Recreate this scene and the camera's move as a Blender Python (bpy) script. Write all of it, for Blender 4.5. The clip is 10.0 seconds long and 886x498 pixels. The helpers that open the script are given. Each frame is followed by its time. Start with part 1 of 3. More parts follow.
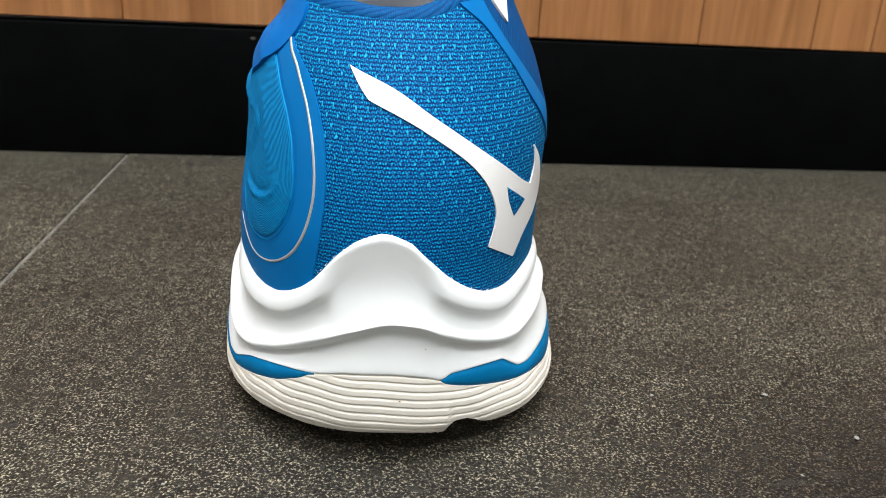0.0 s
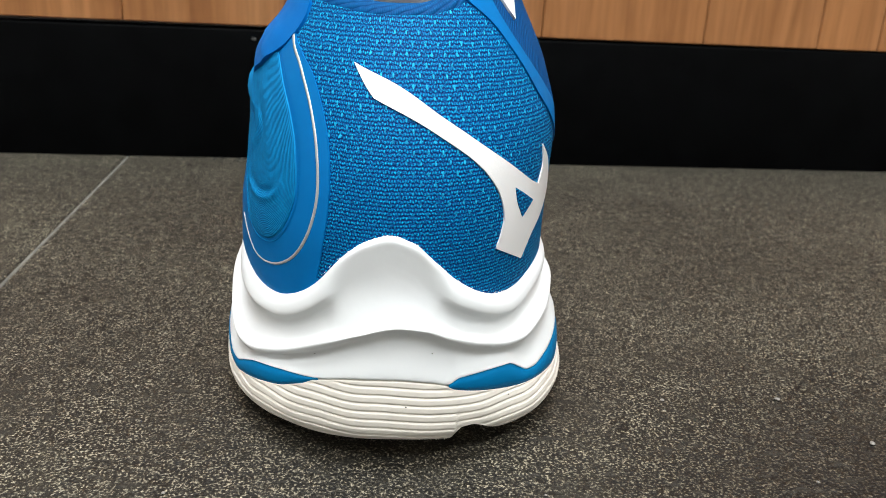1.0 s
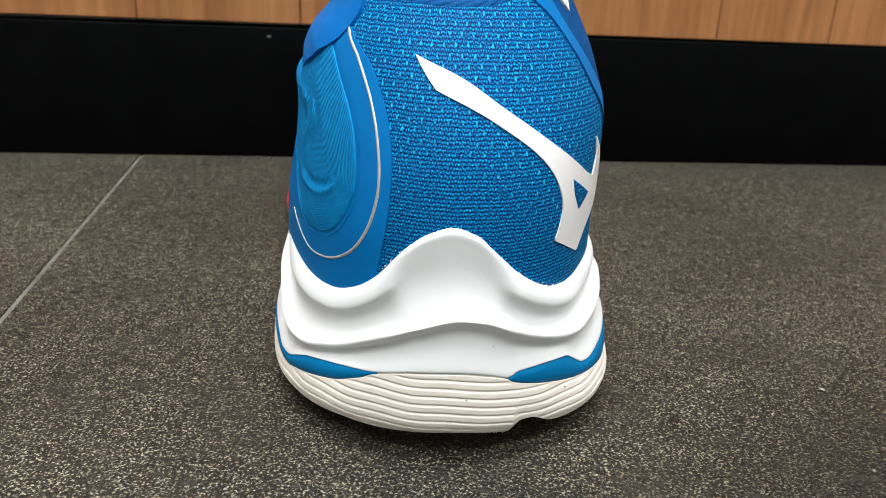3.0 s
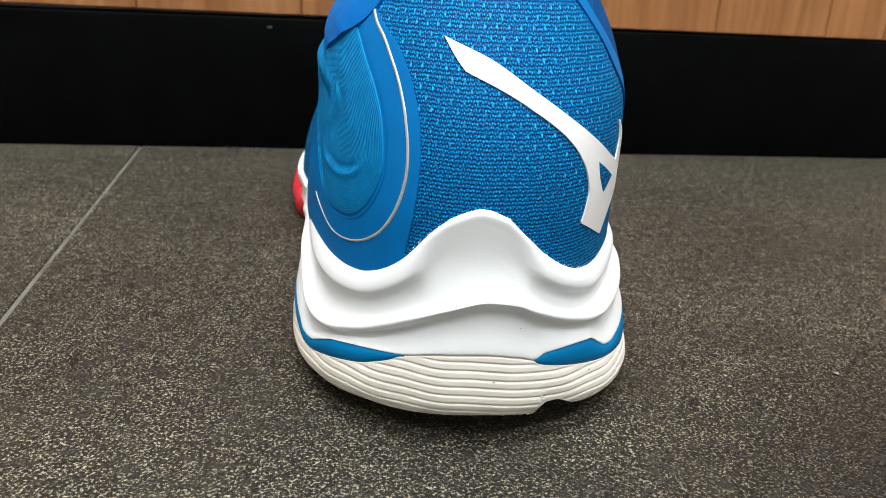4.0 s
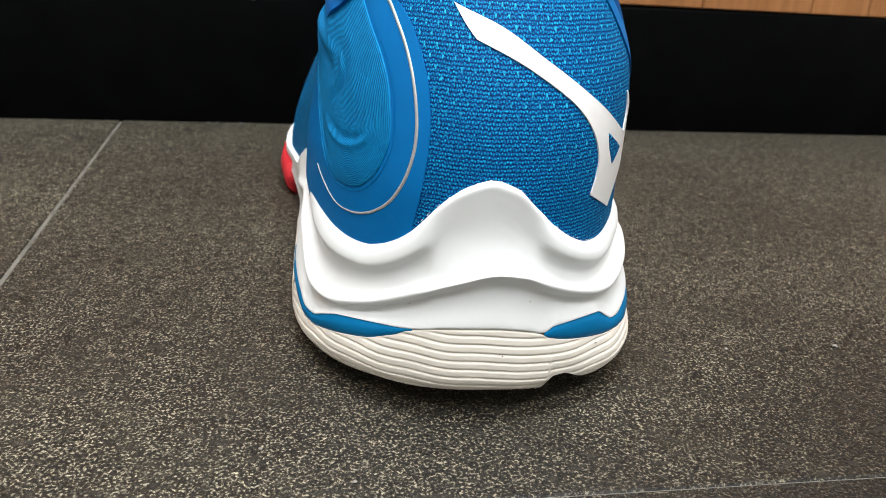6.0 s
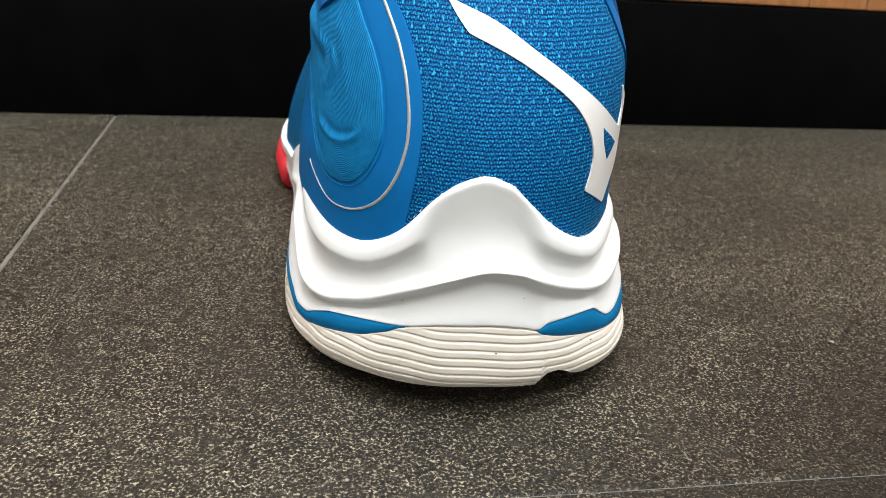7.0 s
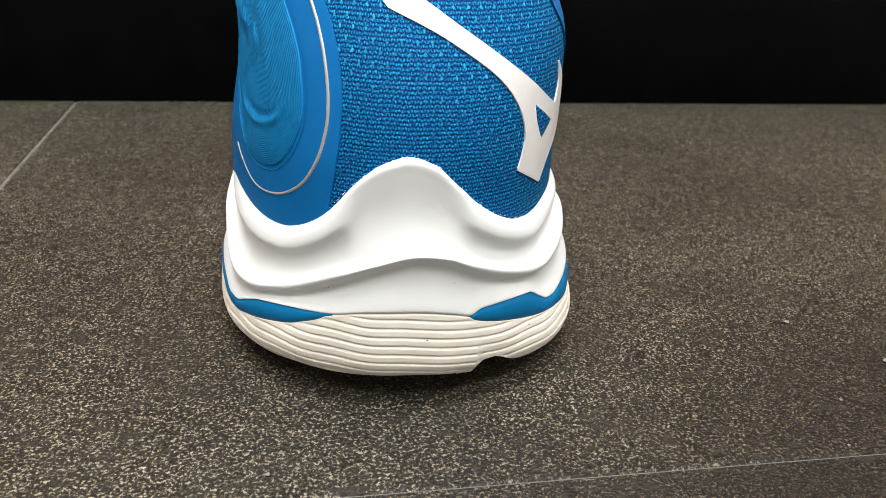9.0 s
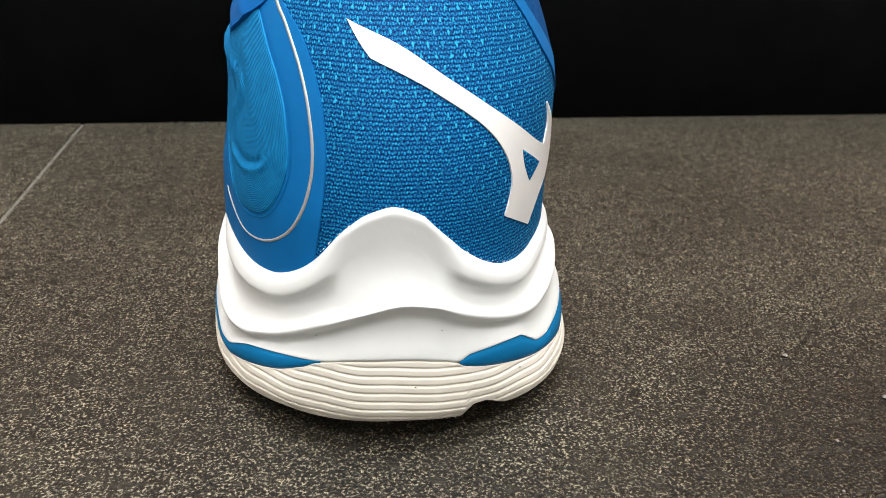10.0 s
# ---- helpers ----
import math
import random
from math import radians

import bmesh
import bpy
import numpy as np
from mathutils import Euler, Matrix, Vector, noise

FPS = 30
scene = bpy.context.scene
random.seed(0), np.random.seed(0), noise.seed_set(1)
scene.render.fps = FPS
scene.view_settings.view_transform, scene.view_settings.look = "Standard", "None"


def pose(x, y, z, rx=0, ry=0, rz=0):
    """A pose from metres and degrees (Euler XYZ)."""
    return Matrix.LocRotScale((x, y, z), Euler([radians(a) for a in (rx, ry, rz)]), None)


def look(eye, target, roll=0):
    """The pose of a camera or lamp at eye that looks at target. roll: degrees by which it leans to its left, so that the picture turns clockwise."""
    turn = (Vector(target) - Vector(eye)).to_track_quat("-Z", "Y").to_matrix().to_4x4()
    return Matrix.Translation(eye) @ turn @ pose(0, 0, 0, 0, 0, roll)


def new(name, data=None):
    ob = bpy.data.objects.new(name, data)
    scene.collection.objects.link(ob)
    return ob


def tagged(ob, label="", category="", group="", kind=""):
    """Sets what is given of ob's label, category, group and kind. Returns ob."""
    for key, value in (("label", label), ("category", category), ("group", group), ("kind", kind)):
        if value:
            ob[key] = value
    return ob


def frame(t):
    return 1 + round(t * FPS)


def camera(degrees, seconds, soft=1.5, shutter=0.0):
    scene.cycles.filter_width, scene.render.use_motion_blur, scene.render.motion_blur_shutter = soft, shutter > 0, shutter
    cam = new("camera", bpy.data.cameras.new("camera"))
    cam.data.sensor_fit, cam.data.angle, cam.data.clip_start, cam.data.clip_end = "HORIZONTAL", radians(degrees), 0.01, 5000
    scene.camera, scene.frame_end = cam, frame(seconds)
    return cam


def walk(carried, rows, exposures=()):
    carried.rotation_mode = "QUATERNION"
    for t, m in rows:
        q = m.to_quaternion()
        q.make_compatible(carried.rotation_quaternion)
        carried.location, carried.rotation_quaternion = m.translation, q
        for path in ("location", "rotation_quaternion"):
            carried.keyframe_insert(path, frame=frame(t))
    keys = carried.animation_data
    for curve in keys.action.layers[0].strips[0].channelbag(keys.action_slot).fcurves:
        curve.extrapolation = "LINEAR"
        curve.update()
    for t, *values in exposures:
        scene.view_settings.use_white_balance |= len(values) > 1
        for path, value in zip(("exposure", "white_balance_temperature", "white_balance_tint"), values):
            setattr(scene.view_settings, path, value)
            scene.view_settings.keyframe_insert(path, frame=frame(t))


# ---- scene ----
cam = camera(57.56, 10.0, soft=0.85)
PATH = [
    (0, (-0.00871, 0.01531, 0.11210), (0.09611, 0.94962, -0.22859), 2.88),
    (0.5, (-0.00861, 0.01785, 0.11193), (0.09472, 0.95272, -0.22769), 2.77),
    (1, (-0.00961, 0.01954, 0.11045), (0.09438, 0.95489, -0.22765), 2.74),
    (1.5, (-0.01278, 0.02088, 0.11034), (0.09133, 0.95622, -0.22774), 2.68),
    (2, (-0.01595, 0.02162, 0.10943), (0.08864, 0.95679, -0.22897), 2.49),
    (2.5, (-0.01982, 0.02136, 0.10893), (0.09025, 0.95617, -0.22872), 2.46),
    (4, (-0.03453, 0.02094, 0.10443), (0.10335, 0.95157, -0.23456), 2.89),
    (4.5, (-0.03638, 0.02247, 0.10251), (0.11124, 0.94928, -0.24278), 3.08),
    (5, (-0.03978, 0.02411, 0.10226), (0.11986, 0.94622, -0.25021), 3.32),
    (5.5, (-0.04165, 0.02405, 0.10182), (0.12674, 0.94274, -0.25545), 3.49),
    (7, (-0.04006, 0.02582, 0.10163), (0.13145, 0.93953, -0.26676), 3.50),
    (7.5, (-0.03600, 0.02681, 0.10191), (0.13766, 0.93894, -0.26939), 3.30),
    (8, (-0.03035, 0.02772, 0.10089), (0.14421, 0.93812, -0.27422), 3.01),
    (8.5, (-0.02688, 0.02851, 0.10067), (0.14832, 0.93642, -0.28013), 2.83),
    (9, (-0.02461, 0.02904, 0.10027), (0.14969, 0.93418, -0.28747), 2.67),
    (9.5, (-0.02064, 0.03005, 0.10249), (0.14451, 0.93520, -0.28922), 2.21),
    (10, (-0.01818, 0.03243, 0.10930), (0.13590, 0.94061, -0.27989), 1.67),
]
walk(cam, [(t, look(eye, target, roll)) for t, eye, target, roll in PATH], [(0.0, 0.0, 6500, 10), (5.0, 0.0, 6500, 10), (7.0, 0.0, 6750, 12), (10.0, 0.0, 6850, 12)])

cam.data.dof.use_dof = True
cam.data.dof.focus_distance = 0.178
cam.data.dof.aperture_fstop = 34

# ---- light: a shop interior under ceiling panels ----
world = bpy.data.worlds.new("shop_air")
scene.world = world
world.use_nodes = True
world.node_tree.nodes["Background"].inputs[0].default_value = (0.9, 0.95, 1.0, 1)
world.node_tree.nodes["Background"].inputs[1].default_value = 0.15


def panel_lamp(x, y, z, sx, sy, watts, colour=(0.96, 0.985, 1.0)):
    lamp = bpy.data.lights.new("ceiling_lamp", "AREA")
    lamp.shape, lamp.size, lamp.size_y, lamp.energy, lamp.color = "RECTANGLE", sx, sy, watts, colour
    ob = new("ceiling_lamp", lamp)
    ob.matrix_world = pose(x, y, z)
    return ob


LAMPS = ((-0.05, 0.12, 49), (-0.10, -1.35, 43), (1.3, -0.8, 20), (-1.5, -0.6, 9))
for lx, ly, watts in LAMPS:
    panel_lamp(lx, ly, 2.36, 1.2, 0.6, watts)


# ---- materials ----
class Mat:
    """A small builder of node materials."""

    def __init__(self, name, colour=(0.8, 0.8, 0.8), rough=0.5, metal=0.0, spec=0.5):
        self.m = bpy.data.materials.new(name)
        self.m.use_nodes = True
        self.t = self.m.node_tree
        self.b = self.t.nodes["Principled BSDF"]
        self.b.inputs["Base Color"].default_value = (*colour, 1)
        self.b.inputs["Roughness"].default_value = rough
        self.b.inputs["Metallic"].default_value = metal
        self.b.inputs["Specular IOR Level"].default_value = spec

    def node(self, kind, **values):
        n = self.t.nodes.new(kind)
        for key, value in values.items():
            setattr(n, key, value)
        return n

    def put(self, socket, value):
        if isinstance(value, bpy.types.NodeSocket):
            self.t.links.new(value, socket)
        else:
            socket.default_value = value

    def coords(self, which="Object", scale=(1, 1, 1), turn=(0, 0, 0)):
        c = self.node("ShaderNodeTexCoord")
        mp = self.node("ShaderNodeMapping")
        mp.inputs["Scale"].default_value = scale
        mp.inputs["Rotation"].default_value = turn
        self.t.links.new(c.outputs[which], mp.inputs["Vector"])
        return mp.outputs["Vector"]

    def noise(self, vec, scale, detail=4.0, rough=0.55, distort=0.0):
        n = self.node("ShaderNodeTexNoise")
        self.put(n.inputs["Vector"], vec)
        n.inputs["Scale"].default_value = scale
        n.inputs["Detail"].default_value = detail
        n.inputs["Roughness"].default_value = rough
        n.inputs["Distortion"].default_value = distort
        return n.outputs["Fac"]

    def maths(self, op, a, b=0.0, c=0.0):
        n = self.node("ShaderNodeMath", operation=op)
        for socket, value in zip(n.inputs, (a, b, c)):
            self.put(socket, value)
        return n.outputs[0]

    def ramp(self, fac, stops):
        n = self.node("ShaderNodeValToRGB")
        self.put(n.inputs["Fac"], fac)
        e = n.color_ramp.elements
        while len(e) < len(stops):
            e.new(0.5)
        for el, (at, col) in zip(e, stops):
            el.position = at
            el.color = (*col, 1) if len(col) == 3 else col
        return n.outputs["Color"]

    def mix(self, fac, a, b, blend="MIX"):
        n = self.node("ShaderNodeMix", data_type="RGBA", blend_type=blend)
        self.put(n.inputs[0], fac)
        self.put(n.inputs[6], a if isinstance(a, bpy.types.NodeSocket) else (*a, 1))
        self.put(n.inputs[7], b if isinstance(b, bpy.types.NodeSocket) else (*b, 1))
        return n.outputs[2]

    def bump(self, height, strength, distance):
        n = self.node("ShaderNodeBump")
        n.inputs["Strength"].default_value = strength
        n.inputs["Distance"].default_value = distance
        self.put(n.inputs["Height"], height)
        self.t.links.new(n.outputs["Normal"], self.b.inputs["Normal"])
        return n

    def colour(self, value):
        self.put(self.b.inputs["Base Color"], value)
        return self

    def rough(self, value):
        self.put(self.b.inputs["Roughness"], value)
        return self


def tile_material():
    m = Mat("speckled_slate_tile", rough=0.5, spec=0.4)
    v = m.coords()
    rnd = m.node("ShaderNodeObjectInfo").outputs["Random"]
    shift = m.node("ShaderNodeVectorMath", operation="ADD")
    m.put(shift.inputs[0], v)
    far = m.node("ShaderNodeCombineXYZ")
    m.put(far.inputs[2], m.maths("MULTIPLY", rnd, 7.0))
    m.put(shift.inputs[1], far.outputs[0])
    v = shift.outputs[0]
    grain = m.noise(v, 1500, 2, 0.68)
    grain2 = m.noise(v, 330, 3, 0.6)
    cloud = m.noise(v, 9, 6, 0.68, 0.6)
    pits = m.noise(v, 150, 2, 0.5)
    speck = m.ramp(grain, [(0.40, (0.0048, 0.0045, 0.0035)), (0.50, (0.0178, 0.0166, 0.0126)), (0.565, (0.066, 0.0616, 0.0478)), (0.65, (0.31, 0.294, 0.240))])
    # smudged patches where the specks are worn dull
    worn = m.ramp(m.noise(v, 48, 5, 0.65, 0.4), [(0.48, (0, 0, 0)), (0.70, (0.55,) * 3)])
    speck = m.mix(worn, speck, (0.0310, 0.0285, 0.0218))
    mid = m.ramp(grain2, [(0.3, (0.60, 0.585, 0.56)), (0.5, (0.90, 0.88, 0.85)), (0.7, (1.32, 1.28, 1.20))])
    c = m.mix(1.0, speck, mid, "MULTIPLY")
    c = m.mix(1.0, c, m.ramp(cloud, [(0.3, (0.62, 0.60, 0.57)), (0.52, (1.0, 0.98, 0.94)), (0.72, (1.38, 1.40, 1.33))]), "MULTIPLY")
    # broad soft shadow painted into the tile colour at right front, with a ragged edge
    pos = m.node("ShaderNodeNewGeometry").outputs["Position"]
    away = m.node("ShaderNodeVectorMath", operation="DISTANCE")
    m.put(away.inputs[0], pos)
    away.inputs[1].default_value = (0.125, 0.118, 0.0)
    painted_shade = m.maths("ADD", away.outputs["Value"], m.maths("MULTIPLY", m.maths("SUBTRACT", m.noise(v, 22, 5, 0.65), 0.5), 0.09))
    c = m.mix(1.0, c, m.ramp(painted_shade, [(0.05, (0.36, 0.34, 0.32)), (0.135, (1, 1, 1))]), "MULTIPLY")
    # flat dark chips a few millimetres wide
    chips = m.noise(m.coords("Object", (0.7, 1.3, 1)), 210, 1, 0.4)
    c = m.mix(m.ramp(chips, [(0.655, (0, 0, 0)), (0.685, (0.85,) * 3)]), c, (0.019, 0.0175, 0.0135))
    c = m.mix(1.0, c, m.ramp(pits, [(0.27, (0.35, 0.33, 0.3)), (0.34, (1, 1, 1))]), "MULTIPLY")
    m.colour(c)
    m.rough(m.ramp(grain2, [(0.3, (0.62,) * 3), (0.7, (0.42,) * 3)]))
    h = m.maths("ADD", m.maths("MULTIPLY", grain, 0.6), m.maths("MULTIPLY", grain2, 0.8))
    m.bump(h, 0.7, 0.0007)
    return m.m


def knit_material():
    """Heel mesh: rows of small loops, with lighter dots set out in staggered rows; mapped in metres."""
    m = Mat("blue_knit_mesh", rough=0.65, spec=0.1)
    uv = m.node("ShaderNodeTexCoord").outputs["UV"]
    warp = m.node("ShaderNodeMix", data_type="RGBA", blend_type="LINEAR_LIGHT")
    nz = m.node("ShaderNodeTexNoise")
    m.put(nz.inputs["Vector"], uv)
    nz.inputs["Scale"].default_value = 260
    warp.inputs[0].default_value = 0.00034
    m.put(warp.inputs[6], uv)
    m.put(warp.inputs[7], nz.outputs["Color"])
    sep = m.node("ShaderNodeSeparateXYZ")
    m.put(sep.inputs[0], warp.outputs[2])
    s, z = sep.outputs[0], sep.outputs[1]
    # a yarn that runs across in shallow waves, looped once for each needle
    sway = m.maths("MULTIPLY", m.maths("SINE", m.maths("MULTIPLY", s, 2 * math.pi / 0.00136)), 0.00009)
    row = m.maths("DIVIDE", m.maths("ADD", z, sway), 0.00084)
    rowi = m.maths("FLOOR", row)
    rowf = m.maths("FRACT", row)
    odd = m.maths("MULTIPLY", m.maths("MODULO", rowi, 2.0), 0.5)
    col = m.maths("ADD", m.maths("DIVIDE", s, 0.00068), odd)
    colf = m.maths("FRACT", col)
    yarn = m.maths("POWER", m.maths("SINE", m.maths("MULTIPLY", rowf, math.pi)), 1.0)
    bead = m.maths("POWER", m.maths("SINE", m.maths("MULTIPLY", colf, math.pi)), 1.2)
    loop = m.maths("MULTIPLY", yarn, m.maths("ADD", 0.42, m.maths("MULTIPLY", 0.58, bead)))
    # dots, every fourth loop of every second row
    dr = m.maths("DIVIDE", z, 0.0021)
    dri = m.maths("FLOOR", dr)
    drf = m.maths("SUBTRACT", m.maths("FRACT", dr), 0.5)
    dc = m.maths("ADD", m.maths("DIVIDE", s, 0.0034), m.maths("MULTIPLY", m.maths("MODULO", dri, 2.0), 0.5))
    dcf = m.maths("SUBTRACT", m.maths("FRACT", dc), 0.5)
    far = m.maths("ADD", m.maths("POWER", m.maths("DIVIDE", dcf, 0.080), 2.0), m.maths("POWER", m.maths("DIVIDE", drf, 0.22), 2.0))
    dot = m.maths("LESS_THAN", far, 1.0)
    # beside each dot the yarn parts and leaves a dark hole
    side = m.maths("SUBTRACT", m.maths("FRACT", m.maths("ADD", dc, 0.80)), 0.5)
    lower = m.maths("SUBTRACT", m.maths("FRACT", m.maths("ADD", dr, 0.12)), 0.5)
    hole = m.maths("LESS_THAN", m.maths("ADD", m.maths("POWER", m.maths("DIVIDE", side, 0.075), 2.0), m.maths("POWER", m.maths("DIVIDE", lower, 0.16), 2.0)), 1.0)
    level = m.noise(uv, 900, 2, 0.6)
    # dots fade out low on the back of the heel, where the loops are tighter
    fade = m.node("ShaderNodeMapRange")
    m.put(fade.inputs[0], m.maths("ADD", m.maths("ADD", z, m.maths("MULTIPLY", m.maths("ABSOLUTE", m.maths("SUBTRACT", s, -0.006)), 0.9)), m.maths("MULTIPLY", m.noise(uv, 120, 2), 0.012)))
    fade.inputs[1].default_value, fade.inputs[2].default_value = 0.076, 0.092
    fade.inputs[3].default_value, fade.inputs[4].default_value = 0.12, 0.95
    dotf = m.maths("MULTIPLY", m.maths("MULTIPLY", dot, m.ramp(level, [(0.32, (0.15,) * 3), (0.55, (1.0,) * 3)])), fade.outputs[0])
    base = m.ramp(loop, [(0.0, (0.0, 0.023, 0.125)), (0.28, (0.0, 0.048, 0.205)), (0.6, (0.0, 0.118, 0.35)), (1.0, (0.0, 0.25, 0.56))])
    # fine noise paints fibre glints and dark gaps into the yarn colour
    base = m.mix(1.0, base, m.ramp(m.noise(uv, 2200, 2, 0.8), [(0.37, (0.22, 0.30, 0.42)), (0.5, (0.85, 0.87, 0.9)), (0.62, (2.8, 2.4, 1.7))]), "MULTIPLY")
    base = m.mix(m.maths("MULTIPLY", hole, 0.6), base, (0.0, 0.014, 0.10))
    m.colour(m.mix(dotf, base, (0.02, 0.46, 0.78)))
    m.bump(m.maths("ADD", loop, m.maths("MULTIPLY", dotf, 0.5)), 0.25, 0.0004)
    return m.m


def rib_material(name="blue_ribbed_fabric", dark=(0.0, 0.075, 0.25), light=(0.0, 0.205, 0.465), step=0.0006, turn=0.12):
    m = Mat(name, rough=0.65, spec=0.1)
    c = m.node("ShaderNodeTexCoord")
    mp = m.node("ShaderNodeMapping")
    mp.inputs["Rotation"].default_value = (0, 0, turn)
    m.t.links.new(c.outputs["UV"], mp.inputs["Vector"])
    sep = m.node("ShaderNodeSeparateXYZ")
    m.put(sep.inputs[0], mp.outputs[0])
    wob = m.maths("MULTIPLY", m.noise(mp.outputs[0], 90, 2), 0.0012)
    f = m.maths("FRACT", m.maths("DIVIDE", m.maths("ADD", sep.outputs[0], wob), step))
    rib = m.maths("SINE", m.maths("MULTIPLY", f, math.pi))
    g = m.maths("SINE", m.maths("MULTIPLY", m.maths("FRACT", m.maths("DIVIDE", sep.outputs[1], step * 0.8)), math.pi))
    both = m.maths("MULTIPLY", rib, m.maths("ADD", 0.7, m.maths("MULTIPLY", g, 0.3)))
    c = m.ramp(both, [(0.0, dark), (0.45, tuple((a + b) / 2 for a, b in zip(dark, light))), (1.0, light)])
    m.colour(m.mix(0.35, c, m.ramp(m.noise(mp.outputs[0], 500, 3), [(0.3, dark), (0.7, light)])))
    m.bump(both, 0.5, 0.0003)
    return m.m


def plain_material(name, colour, rough, spec=0.5, fine=1200, strength=0.08, blotch=0.06):
    """Moulded or painted stuff: a faint grain, faint blotches, a little uneven gloss."""
    m = Mat(name, colour, rough, spec=spec)
    v = m.coords()
    big = m.noise(v, 60, 3)
    lo, hi = tuple(max(0, a * (1 - blotch)) for a in colour), tuple(min(1, a * (1 + blotch)) for a in colour)
    m.colour(m.ramp(big, [(0.3, lo), (0.7, hi)]))
    m.rough(m.ramp(m.noise(v, 200, 3), [(0.3, (max(0.02, rough - 0.06),) * 3), (0.7, (rough + 0.06,) * 3)]))
    m.bump(m.noise(v, fine, 3), strength, 0.0003)
    return m.m


def wood_material():
    m = Mat("orange_brown_wood", rough=0.38, spec=0.45)
    rnd = m.node("ShaderNodeObjectInfo").outputs["Random"]
    c = m.node("ShaderNodeTexCoord")
    add = m.node("ShaderNodeVectorMath", operation="ADD")
    off = m.node("ShaderNodeCombineXYZ")
    m.put(off.inputs[0], m.maths("MULTIPLY", rnd, 11.0))
    m.put(add.inputs[0], c.outputs["Object"])
    m.put(add.inputs[1], off.outputs[0])
    mp = m.node("ShaderNodeMapping")
    mp.inputs["Scale"].default_value = (1, 1, 0.06)
    m.put(mp.inputs["Vector"], add.outputs[0])
    broad = m.noise(mp.outputs[0], 28, 4, 0.6, 0.6)
    fine = m.noise(mp.outputs[0], 240, 4, 0.6)
    col = m.ramp(broad, [(0.28, (0.26, 0.105, 0.036)), (0.45, (0.38, 0.165, 0.058)), (0.6, (0.45, 0.205, 0.078)), (0.78, (0.52, 0.26, 0.105))])
    col = m.mix(1.0, col, m.ramp(fine, [(0.3, (0.75, 0.72, 0.7)), (0.6, (1.05, 1.05, 1.05))]), "MULTIPLY")
    tone = m.ramp(rnd, [(0.0, (0.88, 0.86, 0.84)), (1.0, (1.08, 1.08, 1.08))])
    m.colour(m.mix(1.0, col, tone, "MULTIPLY"))
    m.bump(fine, 0.1, 0.0004)
    return m.m


M_TILE = tile_material()
M_GROUT = plain_material("grey_grout", (0.14, 0.137, 0.12), 0.85, 0.2, 900, 0.4, 0.25)
M_WOOD = wood_material()
M_BLACK = plain_material("black_laminate", (0.0020, 0.0022, 0.0024), 0.5, 0.03, 500, 0.05, 0.3)
M_PAINT = plain_material("off_white_wall_paint", (0.72, 0.71, 0.68), 0.8, 0.3, 300, 0.15)
M_CEIL = plain_material("white_ceiling_paint", (0.8, 0.8, 0.79), 0.85, 0.3, 300, 0.15)
M_KNIT = knit_material()
M_RIB = rib_material("blue_ribbed_fabric", (0.0, 0.085, 0.29), (0.0, 0.26, 0.57), 0.00056, 0.0)
M_QUARTER = rib_material("deep_blue_quarter_fabric", (0.0, 0.048, 0.185), (0.0, 0.080, 0.26), 0.0009, 0.9)
M_COLLAR = rib_material("royal_blue_collar_knit", (0.0, 0.042, 0.165), (0.0, 0.095, 0.29), 0.0011, 1.4)
M_SKIN = plain_material("smooth_blue_overlay", (0.0, 0.155, 0.455), 0.45, 0.10, 1500, 0.05, 0.05)
M_WING = plain_material("royal_blue_collar_film", (0.0, 0.130, 0.44), 0.5, 0.08, 1500, 0.05, 0.05)
M_PLATE = plain_material("blue_resin_plate", (0.0, 0.170, 0.405), 0.45, 0.10, 1300, 0.06, 0.05)
M_FOAM = plain_material("white_moulded_foam", (0.805, 0.84, 0.85), 0.5, 0.3, 700, 0.06, 0.02)
M_RUBBER = plain_material("cream_white_rubber", (0.86, 0.825, 0.745), 0.5, 0.4, 900, 0.12, 0.04)
M_RED = plain_material("coral_red_rubber", (0.72, 0.035, 0.05), 0.45, 0.4, 900, 0.1, 0.06)
M_PRINT = plain_material("white_printed_film", (0.90, 0.905, 0.905), 0.38, 0.45, 1500, 0.04, 0.01)
M_SILVER = plain_material("silver_reflective_piping", (0.46, 0.48, 0.48), 0.42, 0.4, 2200, 0.25, 0.10)
M_SILVER.node_tree.nodes["Principled BSDF"].inputs["Metallic"].default_value = 0.35
M_LACE = rib_material("white_lace_weave", (0.5, 0.5, 0.5), (0.85, 0.85, 0.85), 0.0009, 0.7)
M_LINING = plain_material("white_tongue_lining", (0.88, 0.88, 0.88), 0.8, 0.2, 900, 0.4)
M_DARKIN = plain_material("navy_inner_lining", (0.005, 0.03, 0.13), 0.85, 0.2, 900, 0.4)
M_GRIT = plain_material("pale_grit", (0.24, 0.23, 0.21), 0.7, 0.3)
M_DULL = plain_material("dull_grey_dirt", (0.07, 0.07, 0.065), 0.8, 0.2)
M_GLOW = bpy.data.materials.new("lit_diffuser")
M_GLOW.use_nodes = True
M_GLOW.node_tree.nodes["Principled BSDF"].inputs["Emission Color"].default_value = (1, 0.98, 0.95, 1)
M_GLOW.node_tree.nodes["Principled BSDF"].inputs["Emission Strength"].default_value = 3.0


